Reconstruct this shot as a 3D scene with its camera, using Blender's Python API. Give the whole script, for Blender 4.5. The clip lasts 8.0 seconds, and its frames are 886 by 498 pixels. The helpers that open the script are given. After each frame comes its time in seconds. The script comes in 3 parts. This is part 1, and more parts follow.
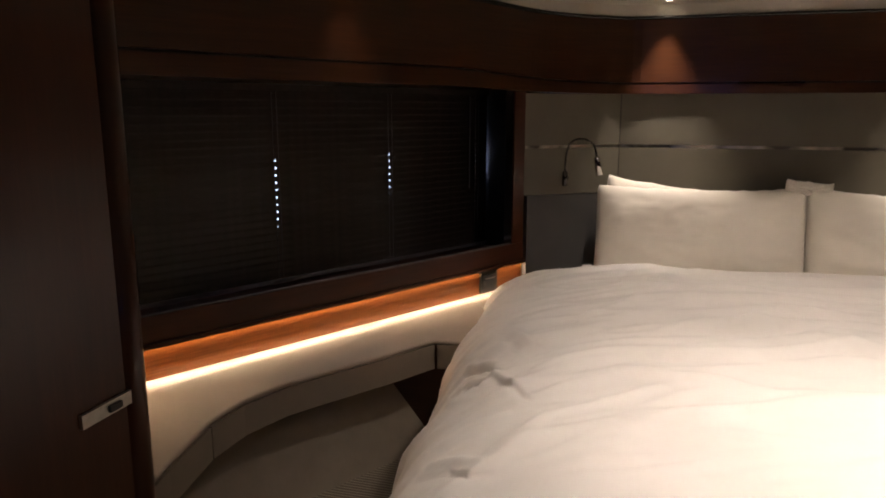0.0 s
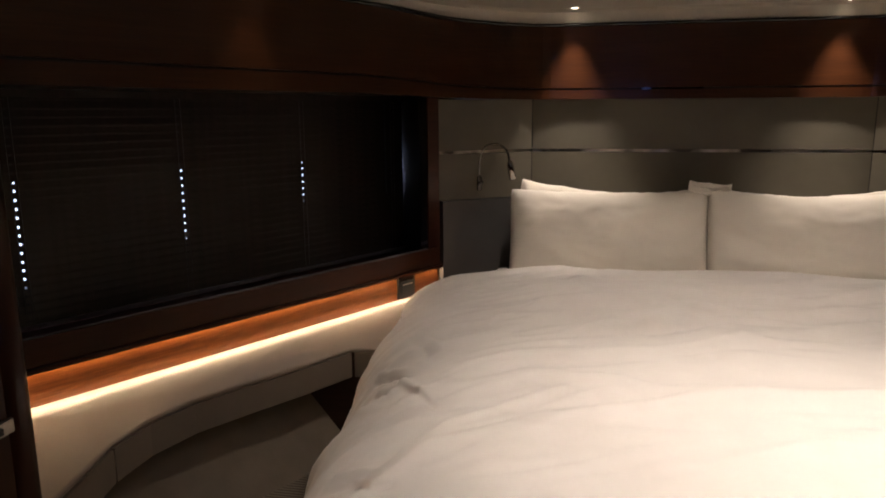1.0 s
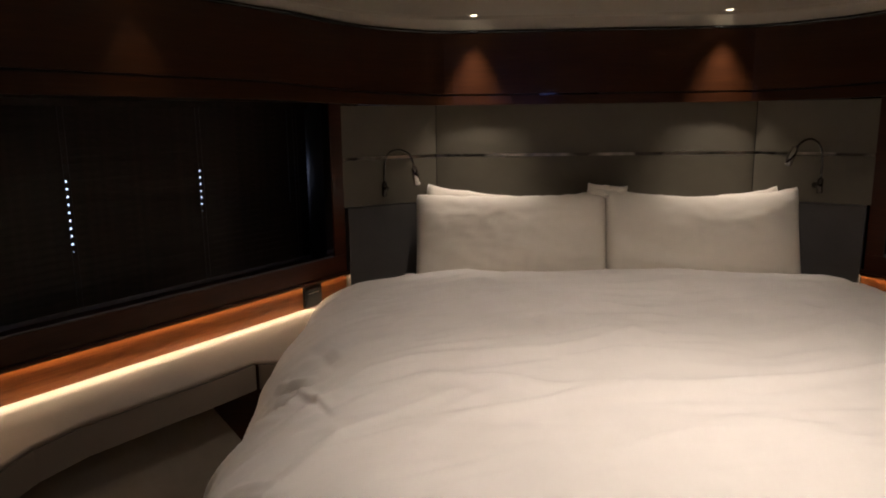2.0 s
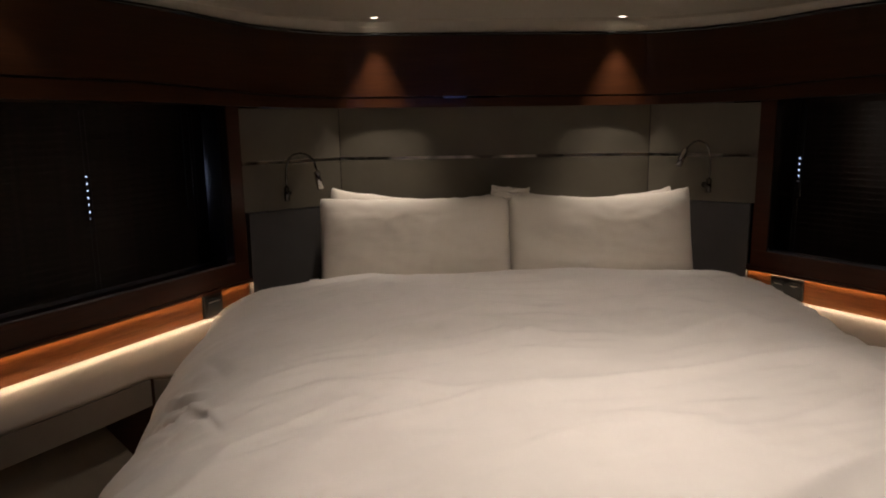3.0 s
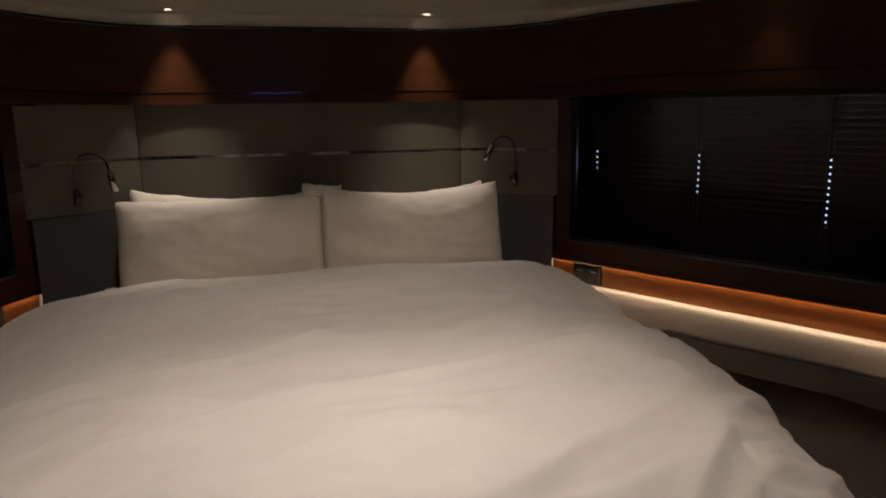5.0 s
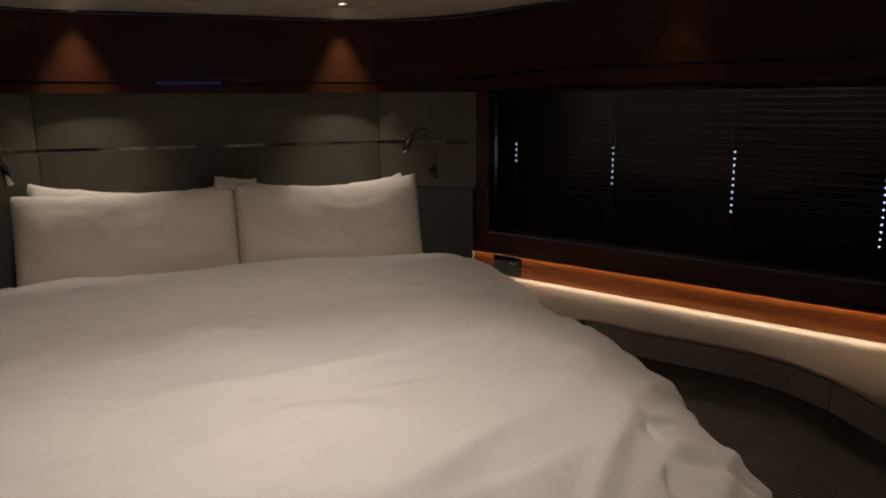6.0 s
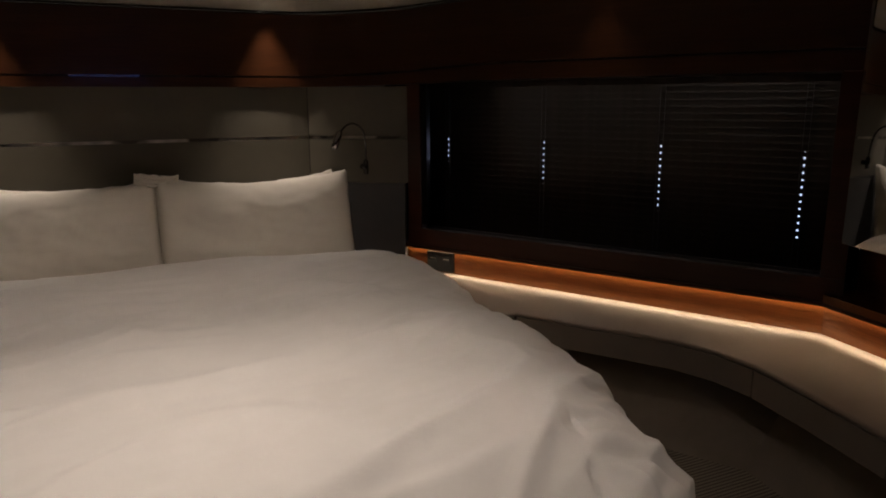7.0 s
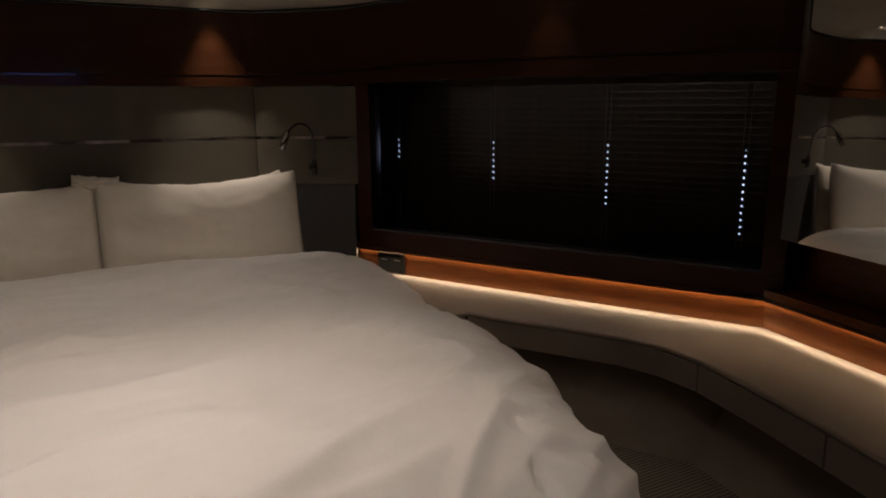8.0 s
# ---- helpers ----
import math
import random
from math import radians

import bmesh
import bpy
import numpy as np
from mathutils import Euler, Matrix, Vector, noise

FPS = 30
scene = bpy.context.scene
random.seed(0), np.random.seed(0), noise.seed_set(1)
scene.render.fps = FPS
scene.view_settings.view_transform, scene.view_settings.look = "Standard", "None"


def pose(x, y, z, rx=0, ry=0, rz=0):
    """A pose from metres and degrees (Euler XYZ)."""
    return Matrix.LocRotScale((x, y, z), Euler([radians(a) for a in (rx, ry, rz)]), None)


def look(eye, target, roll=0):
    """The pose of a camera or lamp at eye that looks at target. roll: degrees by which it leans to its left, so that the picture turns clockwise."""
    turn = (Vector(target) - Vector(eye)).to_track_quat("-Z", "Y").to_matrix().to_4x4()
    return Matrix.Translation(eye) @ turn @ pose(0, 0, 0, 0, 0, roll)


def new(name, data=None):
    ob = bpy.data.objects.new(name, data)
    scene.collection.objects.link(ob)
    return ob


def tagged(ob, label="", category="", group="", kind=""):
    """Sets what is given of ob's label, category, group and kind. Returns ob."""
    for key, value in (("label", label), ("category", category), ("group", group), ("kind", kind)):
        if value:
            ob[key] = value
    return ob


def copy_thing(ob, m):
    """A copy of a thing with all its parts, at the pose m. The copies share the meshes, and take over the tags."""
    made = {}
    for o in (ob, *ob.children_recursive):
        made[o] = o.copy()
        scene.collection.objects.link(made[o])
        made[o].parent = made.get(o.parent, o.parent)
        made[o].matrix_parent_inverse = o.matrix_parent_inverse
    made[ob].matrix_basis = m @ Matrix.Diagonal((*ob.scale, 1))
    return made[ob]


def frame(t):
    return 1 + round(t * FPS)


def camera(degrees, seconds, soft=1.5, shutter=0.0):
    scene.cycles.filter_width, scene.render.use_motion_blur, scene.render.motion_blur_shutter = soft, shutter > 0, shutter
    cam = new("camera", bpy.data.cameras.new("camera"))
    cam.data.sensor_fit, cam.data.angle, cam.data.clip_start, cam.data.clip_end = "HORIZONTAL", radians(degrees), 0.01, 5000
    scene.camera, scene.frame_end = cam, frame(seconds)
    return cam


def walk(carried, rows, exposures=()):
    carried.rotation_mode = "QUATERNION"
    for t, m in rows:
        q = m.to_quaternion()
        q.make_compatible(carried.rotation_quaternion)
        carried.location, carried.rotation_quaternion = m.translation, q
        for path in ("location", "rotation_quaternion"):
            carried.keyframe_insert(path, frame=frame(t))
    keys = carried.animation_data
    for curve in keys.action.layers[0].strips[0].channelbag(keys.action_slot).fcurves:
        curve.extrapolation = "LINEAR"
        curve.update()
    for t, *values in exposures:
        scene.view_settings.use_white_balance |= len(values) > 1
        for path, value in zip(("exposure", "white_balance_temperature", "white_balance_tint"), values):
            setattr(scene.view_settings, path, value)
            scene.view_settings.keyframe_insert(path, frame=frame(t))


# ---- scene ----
cam = camera(64.6, 8.0, soft=1.9)
ROWS = [
    (0.0, -0.551, -2.974, 1.466, 78.80, -0.05, 15.90),
    (0.5, -0.515, -2.968, 1.475, 78.86, 0.12, 13.30),
    (1.0, -0.491, -2.962, 1.480, 78.99, 0.33, 10.22),
    (1.5, -0.464, -2.961, 1.475, 79.30, 0.56, 6.90),
    (3.0, -0.386, -2.942, 1.478, 79.57, 0.73, -3.19),
    (3.5, -0.364, -2.942, 1.493, 79.30, 0.72, -6.68),
    (4.0, -0.307, -2.960, 1.497, 79.17, 0.88, -9.45),
    (4.5, -0.239, -2.961, 1.501, 78.93, 0.95, -11.90),
    (6.0, -0.143, -2.959, 1.484, 78.27, 0.48, -20.16),
    (6.5, -0.125, -2.947, 1.485, 77.94, 0.39, -22.89),
    (7.0, -0.096, -2.947, 1.473, 78.03, 0.35, -24.94),
    (7.5, -0.078, -2.948, 1.465, 78.14, 0.37, -26.82),
    (8.0, -0.059, -2.951, 1.461, 78.24, 0.33, -28.31),
]
EXPOSURES = [(0.0, 0.46), (1.0, 0.17), (1.5, -0.03), (3.5, -0.55), (4.5, -0.70), (6.5, -0.87), (8.0, -0.91)]
walk(cam, [(t, pose(x, y, z, rx, ry, rz)) for t, x, y, z, rx, ry, rz in ROWS], EXPOSURES)

# ---- plan: x across the cabin, y towards the bow (headboard at y = 0), z up ----
A = radians(60.1)                      # the hull sides run at this angle to the headboard
CORNER = Vector((1.004, -0.255))       # forward end of the window fascia
ALONG = Vector((math.cos(A), -math.sin(A)))
OUT = Vector((math.sin(A), math.cos(A)))
PLATFORM = 0.32
CEIL_EDGE, CEIL_RISE, CEIL = 1.825, 0.018, 1.874
SHELF_BACK, SHELF_FRONT, SHELF_UNDER = 0.770, 0.700, 0.600
LED_TOP = 0.866
SILL = 0.885
WIN_TOP = 1.550
FASCIA_END = 1.59


def side(sd, s, off, z):
    """A place s metres aft along the hull side, off metres outboard of the window fascia."""
    p = CORNER + ALONG * s + OUT * off
    return Vector((sd * p.x, p.y, z))


# ---- world and lamps ----
world = bpy.data.worlds.new("night_cabin")
world.use_nodes = True
world.node_tree.nodes["Background"].inputs[0].default_value = (0.55, 0.62, 0.8, 1)
world.node_tree.nodes["Background"].inputs[1].default_value = 0.02
scene.world = world

WARM = (1.0, 0.85, 0.73)


def spot_lamp(x, y, z, watts, degrees, blend=0.6, tilt=(0, 0), size=0.016):
    data = bpy.data.lights.new("spot", "SPOT")
    data.energy, data.color, data.spot_size, data.spot_blend, data.shadow_soft_size = watts, WARM, radians(degrees), blend, size
    ob = new("spot", data)
    ob.matrix_world = look((x, y, z), (x + tilt[0], y + tilt[1], z - 1))
    return ob


# ceiling downlights: x, y, watts, cone, lean towards the bow, softness
DOWNLIGHTS = [
    (-0.490, -0.088, 25.0, 60, 0.0, 1.0), (0.490, -0.088, 25.0, 60, 0.0, 1.0),
    (-1.335, -1.065, 2.0, 70, 0.0, 0.85), (1.325, -1.045, 2.0, 70, 0.0, 0.85),
    # unseen pair, added to brighten the pillows and the far bed
    (-0.45, -1.00, 11.5, 116, 0.10, 0.85), (0.45, -1.00, 11.5, 116, 0.10, 0.85),
    (-0.30, -1.85, 26.0, 88, 0.0, 1.0), (0.30, -1.85, 26.0, 88, 0.0, 1.0),
    (-0.45, -2.65, 12.0, 112, 0.22, 0.9), (0.45, -2.65, 12.0, 112, 0.22, 0.9),
]
for x, y, watts, cone, lean, blend in DOWNLIGHTS:
    spot_lamp(x, y, CEIL - 0.012, watts, cone, blend, (0, lean))
TAPE_WATTS = 0.85                      # for each metre of tape light


# ---- materials ----
def material(name):
    m = bpy.data.materials.new(name)
    m.use_nodes = True
    nt = m.node_tree
    return m, nt, nt.nodes["Principled BSDF"]


def node(nt, kind, **values):
    n = nt.nodes.new(kind)
    for key, value in values.items():
        if key in n.inputs:
            n.inputs[key].default_value = value
    return n


def coords(nt, scale):
    tc = nt.nodes.new("ShaderNodeTexCoord")
    mp = nt.nodes.new("ShaderNodeMapping")
    mp.inputs["Scale"].default_value = scale
    nt.links.new(tc.outputs["Object"], mp.inputs["Vector"])
    return mp.outputs["Vector"]


def ramp(nt, fac, stops):
    r = nt.nodes.new("ShaderNodeValToRGB")
    while len(r.color_ramp.elements) < len(stops):
        r.color_ramp.elements.new(0.5)
    for e, (at, colour) in zip(r.color_ramp.elements, stops):
        e.position, e.color = at, (*colour, 1)
    nt.links.new(fac, r.inputs["Fac"])
    return r.outputs["Color"]


def bump(nt, bsdf, height, strength, distance):
    b = node(nt, "ShaderNodeBump", Strength=strength, Distance=distance)
    nt.links.new(height, b.inputs["Height"])
    nt.links.new(b.outputs["Normal"], bsdf.inputs["Normal"])


def wood(name, dark, mid, light, scale, rough=0.32, coat=0.12):
    m, nt, b = material(name)
    fine = node(nt, "ShaderNodeTexNoise", Scale=6.0, Detail=9.0, Roughness=0.65, Distortion=0.35)
    nt.links.new(coords(nt, scale), fine.inputs["Vector"])
    broad = node(nt, "ShaderNodeTexNoise", Scale=1.3, Detail=4.0, Distortion=1.2)
    nt.links.new(coords(nt, tuple(0.35 * v for v in scale)), broad.inputs["Vector"])
    mix = nt.nodes.new("ShaderNodeMath")
    mix.operation = "MULTIPLY_ADD"
    mix.inputs[1].default_value = 0.55
    nt.links.new(fine.outputs["Fac"], mix.inputs[0])
    half = nt.nodes.new("ShaderNodeMath")
    half.operation = "MULTIPLY"
    half.inputs[1].default_value = 0.45
    nt.links.new(broad.outputs["Fac"], half.inputs[0])
    nt.links.new(half.outputs[0], mix.inputs[2])
    nt.links.new(ramp(nt, mix.outputs[0], [(0.3, dark), (0.5, mid), (0.68, light)]), b.inputs["Base Color"])
    b.inputs["Roughness"].default_value = rough
    b.inputs["Coat Weight"].default_value = coat
    b.inputs["Specular IOR Level"].default_value = 0.3
    b.inputs["Coat Roughness"].default_value = 0.08
    bump(nt, b, fine.outputs["Fac"], 0.06, 0.002)
    return m


def cloth(name, a, b_colour, weave, strength, rough=0.9, sheen=0.2, blotch=3.0):
    m, nt, b = material(name)
    n1 = node(nt, "ShaderNodeTexNoise", Scale=blotch, Detail=6.0, Roughness=0.6)
    nt.links.new(coords(nt, (1, 1, 1)), n1.inputs["Vector"])
    nt.links.new(ramp(nt, n1.outputs["Fac"], [(0.3, a), (0.7, b_colour)]), b.inputs["Base Color"])
    n2 = node(nt, "ShaderNodeTexNoise", Scale=weave, Detail=3.0)
    nt.links.new(coords(nt, (1, 1, 1)), n2.inputs["Vector"])
    b.inputs["Roughness"].default_value = rough
    b.inputs["Sheen Weight"].default_value = sheen
    bump(nt, b, n2.outputs["Fac"], strength, 0.002)
    return m


def plain(name, colour, rough=0.5, metal=0.0, grain=0.1, scale=60.0):
    m, nt, b = material(name)
    n1 = node(nt, "ShaderNodeTexNoise", Scale=scale, Detail=4.0)
    nt.links.new(coords(nt, (1, 1, 1)), n1.inputs["Vector"])
    nt.links.new(ramp(nt, n1.outputs["Fac"], [(0.3, tuple(c * (1 - grain) for c in colour)), (0.7, tuple(min(1, c * (1 + grain)) for c in colour))]), b.inputs["Base Color"])
    b.inputs["Roughness"].default_value = rough
    b.inputs["Metallic"].default_value = metal
    return m


def polished(name, colour):
    m, nt, b = material(name)
    n1 = node(nt, "ShaderNodeTexNoise", Scale=7.0, Detail=2.0)
    nt.links.new(coords(nt, (1, 1, 1)), n1.inputs["Vector"])
    # dark and bright bands in the colour imitate patchy reflections
    nt.links.new(ramp(nt, n1.outputs["Fac"], [(0.42, tuple(0.12 * c for c in colour)), (0.60, colour)]), b.inputs["Base Color"])
    b.inputs["Metallic"].default_value, b.inputs["Roughness"].default_value = 1.0, 0.30
    bump(nt, b, n1.outputs["Fac"], 0.5, 0.02)
    return m


def glowing(name, colour, strength):
    m, nt, b = material(name)
    b.inputs["Base Color"].default_value = (0.8, 0.8, 0.8, 1)
    b.inputs["Emission Color"].default_value = (*colour, 1)
    b.inputs["Emission Strength"].default_value = strength
    return m


WOOD = wood("varnished mahogany, grain level", (0.024, 0.0072, 0.0025), (0.039, 0.0122, 0.0038), (0.061, 0.021, 0.0066), (1.2, 1.2, 26))
WOOD_UP = wood("varnished mahogany, grain upright", (0.030, 0.008, 0.0035), (0.041, 0.0115, 0.005), (0.054, 0.016, 0.007), (22, 22, 0.9))
WOOD_RAIL = wood("walnut fascia", (0.10, 0.028, 0.007), (0.175, 0.055, 0.014), (0.24, 0.082, 0.023), (1.5, 1.5, 40), 0.35, 0.15)
WOOD_SILL = wood("deep red mahogany sill", (0.030, 0.0085, 0.004), (0.047, 0.0125, 0.0055), (0.070, 0.0185, 0.008), (1.2, 1.2, 26))
WOOD_DARK = wood("dark stained wood", (0.02, 0.008, 0.004), (0.04, 0.014, 0.007), (0.06, 0.02, 0.01), (1.2, 1.2, 22), 0.3, 0.2)
GAP = plain("black shadow gap", (0.006, 0.005, 0.005), 0.6)
LEATHER = cloth("grey green upholstery", (0.096, 0.085, 0.063), (0.124, 0.110, 0.081), 260, 0.12, 0.55, 0.1, 5.0)
LEATHER_LOW = cloth("slate grey upholstery", (0.060, 0.057, 0.056), (0.078, 0.074, 0.073), 260, 0.15, 0.6, 0.1, 5.0)
CREAM = cloth("cream leatherette", (0.285, 0.238, 0.208), (0.335, 0.280, 0.246), 180, 0.08, 0.5, 0.0, 4.0)
SHELF_FACE = cloth("taupe leatherette", (0.165, 0.142, 0.12), (0.20, 0.173, 0.147), 200, 0.1, 0.55, 0.0, 4.0)
CEILING = plain("cream headlining", (0.46, 0.418, 0.345), 0.40, 0.0, 0.03, 25.0)
LINEN = cloth("white cotton bed linen", (0.74, 0.705, 0.675), (0.80, 0.765, 0.735), 420, 0.10, 0.85, 0.25, 6.0)
PILLOW = cloth("ivory pillow cotton", (0.70, 0.645, 0.565), (0.76, 0.705, 0.62), 420, 0.10, 0.85, 0.25, 6.0)
LINING = cloth("beige hull lining", (0.215, 0.182, 0.143), (0.262, 0.224, 0.18), 150, 0.3, 0.95, 0.1, 8.0)
SLAT = plain("black brown blind slat", (0.040, 0.030, 0.025), 0.24, 0.0, 0.2, 30.0)
CORD = plain("grey blind cord", (0.08, 0.075, 0.075), 0.8)
CHROME = plain("chrome", (0.5, 0.48, 0.46), 0.10, 1.0, 0.05)
INLAY_GLINTS = polished("bronze strip with painted glints", (0.85, 0.76, 0.66))
BLACK = plain("black plastic", (0.015, 0.015, 0.016), 0.35)
JAMB = plain("glossy black lacquer", (0.006, 0.005, 0.006), 0.12)
LACQUER = plain("mirror-polished black lacquer", (0.012, 0.011, 0.012), 0.03)
JAMB_SIDE = plain("satin dark grey window lining", (0.03, 0.028, 0.03), 0.5)
# pale grey stands in for light caught on the blind's rail and sill lip
RAIL_AND_GLINT = plain("satin grey, blind rail and painted sill glint", (0.20, 0.20, 0.22), 0.4, 0.6)
POLISHED = plain("polished metal", (0.45, 0.45, 0.48), 0.06, 1.0)
# copy of the chrome, its colour lowered to imitate dark reflections
DIMMED_CHROME = plain("chrome with dark reflections painted in", (0.13, 0.125, 0.12), 0.16, 1.0, 0.1)
STEEL = plain("satin steel", (0.5, 0.47, 0.43), 0.35, 1.0, 0.1)
LED_LIGHT = glowing("warm tape light", (1.0, 0.72, 0.43), 24.0)
BULB = glowing("downlight lens", (1.0, 0.86, 0.68), 14.0)
DAYLIGHT = glowing("daylight outside", (0.62, 0.70, 1.0), 3.2)
# added glow, used only behind the unseen slot in the aft bulkhead
BLUE_GLOW = glowing("added dim blue glow", (0.32, 0.36, 1.0), 1.3)
MIRROR = plain("mirror silvering", (0.70, 0.70, 0.69), 0.02, 1.0, 0.0)


def carpet_material():
    m, nt, b = material("ribbed beige carpet")
    wave = node(nt, "ShaderNodeTexWave", Scale=22.0, Distortion=0.8, Detail=2.0)
    nt.links.new(coords(nt, (0.3, 1, 1)), wave.inputs["Vector"])
    wave.bands_direction = "Y"
    nt.links.new(ramp(nt, wave.outputs["Fac"], [(0.2, (0.13, 0.108, 0.083)), (0.8, (0.30, 0.258, 0.205))]), b.inputs["Base Color"])
    b.inputs["Roughness"].default_value = 0.95
    bump(nt, b, wave.outputs["Fac"], 0.6, 0.004)
    return m


CARPET = carpet_material()


def glass_material():
    m, nt, b = material("window glass")
    b.inputs["Base Color"].default_value = (0.85, 0.9, 0.95, 1)
    b.inputs["Transmission Weight"].default_value = 1.0
    b.inputs["Roughness"].default_value = 0.02
    b.inputs["IOR"].default_value = 1.45
    return m


GLASS = glass_material()


# ---- mesh helpers ----
def clamp(v):
    return min(1.0, max(0.0, v))


def part(name, bm, mat, parent=None, label="", smooth=False):
    me = bpy.data.meshes.new(name)
    bmesh.ops.recalc_face_normals(bm, faces=bm.faces)
    bm.to_mesh(me)
    bm.free()
    me.materials.append(mat)
    if smooth:
        me.shade_smooth()
    ob = new(name, me)
    if parent is not None:
        ob.parent = parent
    if label:
        ob["label"] = label
    return ob


def thing(name, at, label, category, group="", kind=""):
    ob = new(name)
    ob.location = at
    ob.empty_display_size = 0.05
    return tagged(ob, label, category, group, kind)


def under(ob, parent):
    """Parents ob, whose mesh is in world places, without moving it."""
    ob.parent = parent
    ob.matrix_parent_inverse = Matrix.Translation(parent.location).inverted()
    return ob


def wpart(name, bm, mat, parent, label="", smooth=False):
    return under(part(name, bm, mat, None, label, smooth), parent)


def bevel(bm, width, segments=2, limit=30):
    edges = [e for e in bm.edges if len(e.link_faces) == 2 and e.calc_face_angle(0) > radians(limit)]
    bmesh.ops.bevel(bm, geom=edges, offset=width, segments=segments, profile=0.5, affect="EDGES", clamp_overlap=True)
    return bm


def prism(points, z0, z1, width=0.0):
    """An upright prism on a plan outline."""
    bm = bmesh.new()
    low = [bm.verts.new((p[0], p[1], z0)) for p in points]
    high = [bm.verts.new((p[0], p[1], z1)) for p in points]
    n = len(points)
    bm.faces.new(low[::-1])
    bm.faces.new(high)
    for i in range(n):
        bm.faces.new((low[i], low[(i + 1) % n], high[(i + 1) % n], high[i]))
    if width:
        bevel(bm, width)
    return bm


def block(x0, x1, y0, y1, z0, z1, width=0.0):
    return prism([(x0, y0), (x1, y0), (x1, y1), (x0, y1)], z0, z1, width)


def side_block(sd, s0, s1, o0, o1, z0, z1, width=0.0):
    """A block that follows the hull side."""
    return prism([side(sd, s, o, 0)[:2] for s, o in ((s0, o0), (s1, o0), (s1, o1), (s0, o1))], z0, z1, width)


def loft(rings, closed_ring=True, caps=True):
    bm = bmesh.new()
    vs = [[bm.verts.new(p) for p in ring] for ring in rings]
    n = len(vs[0])
    for a, b in zip(vs, vs[1:]):
        for i in range(n if closed_ring else n - 1):
            j = (i + 1) % n
            bm.faces.new((a[i], a[j], b[j], b[i]))
    if caps and closed_ring:
        bm.faces.new(vs[0][::-1])
        bm.faces.new(vs[-1])
    return bm


def tube(points, radii, sides=12):
    """A round tube along points, with a radius at each."""
    points = [Vector(p) for p in points]
    rings, up = [], Vector((0.3, 0.2, 1)).normalized()
    for i, p in enumerate(points):
        t = (points[min(i + 1, len(points) - 1)] - points[max(i - 1, 0)]).normalized()
        a = up.cross(t)
        a = a.normalized() if a.length > 1e-4 else t.orthogonal().normalized()
        b = t.cross(a)
        up = b if abs(b.dot(t)) < 0.9 else up
        r = radii[i] if hasattr(radii, "__len__") else radii
        rings.append([p + (a * math.cos(k) + b * math.sin(k)) * r for k in np.linspace(0, 2 * math.pi, sides, endpoint=False)])
    return loft(rings)


def smooth_path(points, times=2, fixed=()):
    """Rounds the corners of an open path, but for those at the places in fixed."""
    pts = [Vector(p) for p in points]
    keep = [Vector(p) for p in fixed]
    for _ in range(times):
        out = [pts[0]]
        for i in range(1, len(pts) - 1):
            p = pts[i]
            if any((p - k).length < 1e-6 for k in keep):
                out.append(p)
            else:
                out += [p.lerp(pts[i - 1], 0.25), p.lerp(pts[i + 1], 0.25)]
        pts = out + [pts[-1]]
    return pts


# ---- the setting ----
def valance_plan(inboard=0.0):
    """The plan of the wooden valance from port aft round the headboard to starboard aft; inboard moves it into the cabin."""
    turn = [Vector(p) for p in ((0.0, -0.020), (0.30, -0.020), (0.585, -0.020), (0.66, -0.043), (0.75, -0.092), (0.85, -0.160), (0.93, -0.232))]
    turn += [CORNER + OUT * -0.04 + ALONG * s for s in (0.055, 0.20, 0.45)]
    line = smooth_path(turn, 2) + [CORNER + OUT * -0.04 + ALONG * s for s in (0.8, 1.15, 1.54)]
    pts = []
    for i, p in enumerate(line):
        t = (line[min(i + 1, len(line) - 1)] - line[max(i - 1, 0)]).normalized()
        pts.append(p + Vector((t.y, -t.x)) * inboard)
    # aft of the window it steps outboard, behind the mirror and the wardrobe
    pts += [CORNER + ALONG * 1.596 + OUT * (-0.032 - inboard), CORNER + ALONG * 1.596 + OUT * 0.20, Vector((2.005 - inboard, -1.62)), Vector((2.005 - inboard, -3.9))]
    return [Vector((-p.x, p.y)) for p in pts[:0:-1]] + pts


def aft_rise(p):
    """How far along the hull side a place lies, for heights that differ from those at the headboard."""
    return clamp((-p.y - 0.05) / 0.45)


def ring_profile(profile):
    """A bar of one profile, (inboard, height over the ceiling's edge), along the valance's top."""
    lines = [valance_plan(i) for i, z in profile]
    return loft([[(line[k].x, line[k].y, CEIL_EDGE + CEIL_RISE * aft_rise(line[k]) + z) for line, (i, z) in zip(lines, profile)] for k in range(len(lines[0]))])


def ring_wall(z0, z1, near, far):
    """A wall that follows the valance's plan, between two depths; a height may be a pair: at the headboard, at the hull sides."""
    a, b = valance_plan(near), valance_plan(far)
    def at(z, p):
        k = min(1.0, max(0.0, (-p.y - 0.05) / 0.55))
        return z[0] + (z[1] - z[0]) * k if isinstance(z, tuple) else z
    return loft([[(p.x, p.y, at(z0, p)), (p.x, p.y, at(z1, p)), (q.x, q.y, at(z1, p)), (q.x, q.y, at(z0, p))] for p, q in zip(a, b)])


tagged(part("floor", block(-2.3, 2.3, -4.0, -2.25, -0.05, 0.0), CARPET), "ribbed beige carpet on the cabin floor", "floor", kind="structure")
tagged(part("floor_platform", block(-2.3, 2.3, -2.25, 0.3, -0.05, PLATFORM), CARPET), "raised platform covered in ribbed beige carpet", "floor", kind="structure")


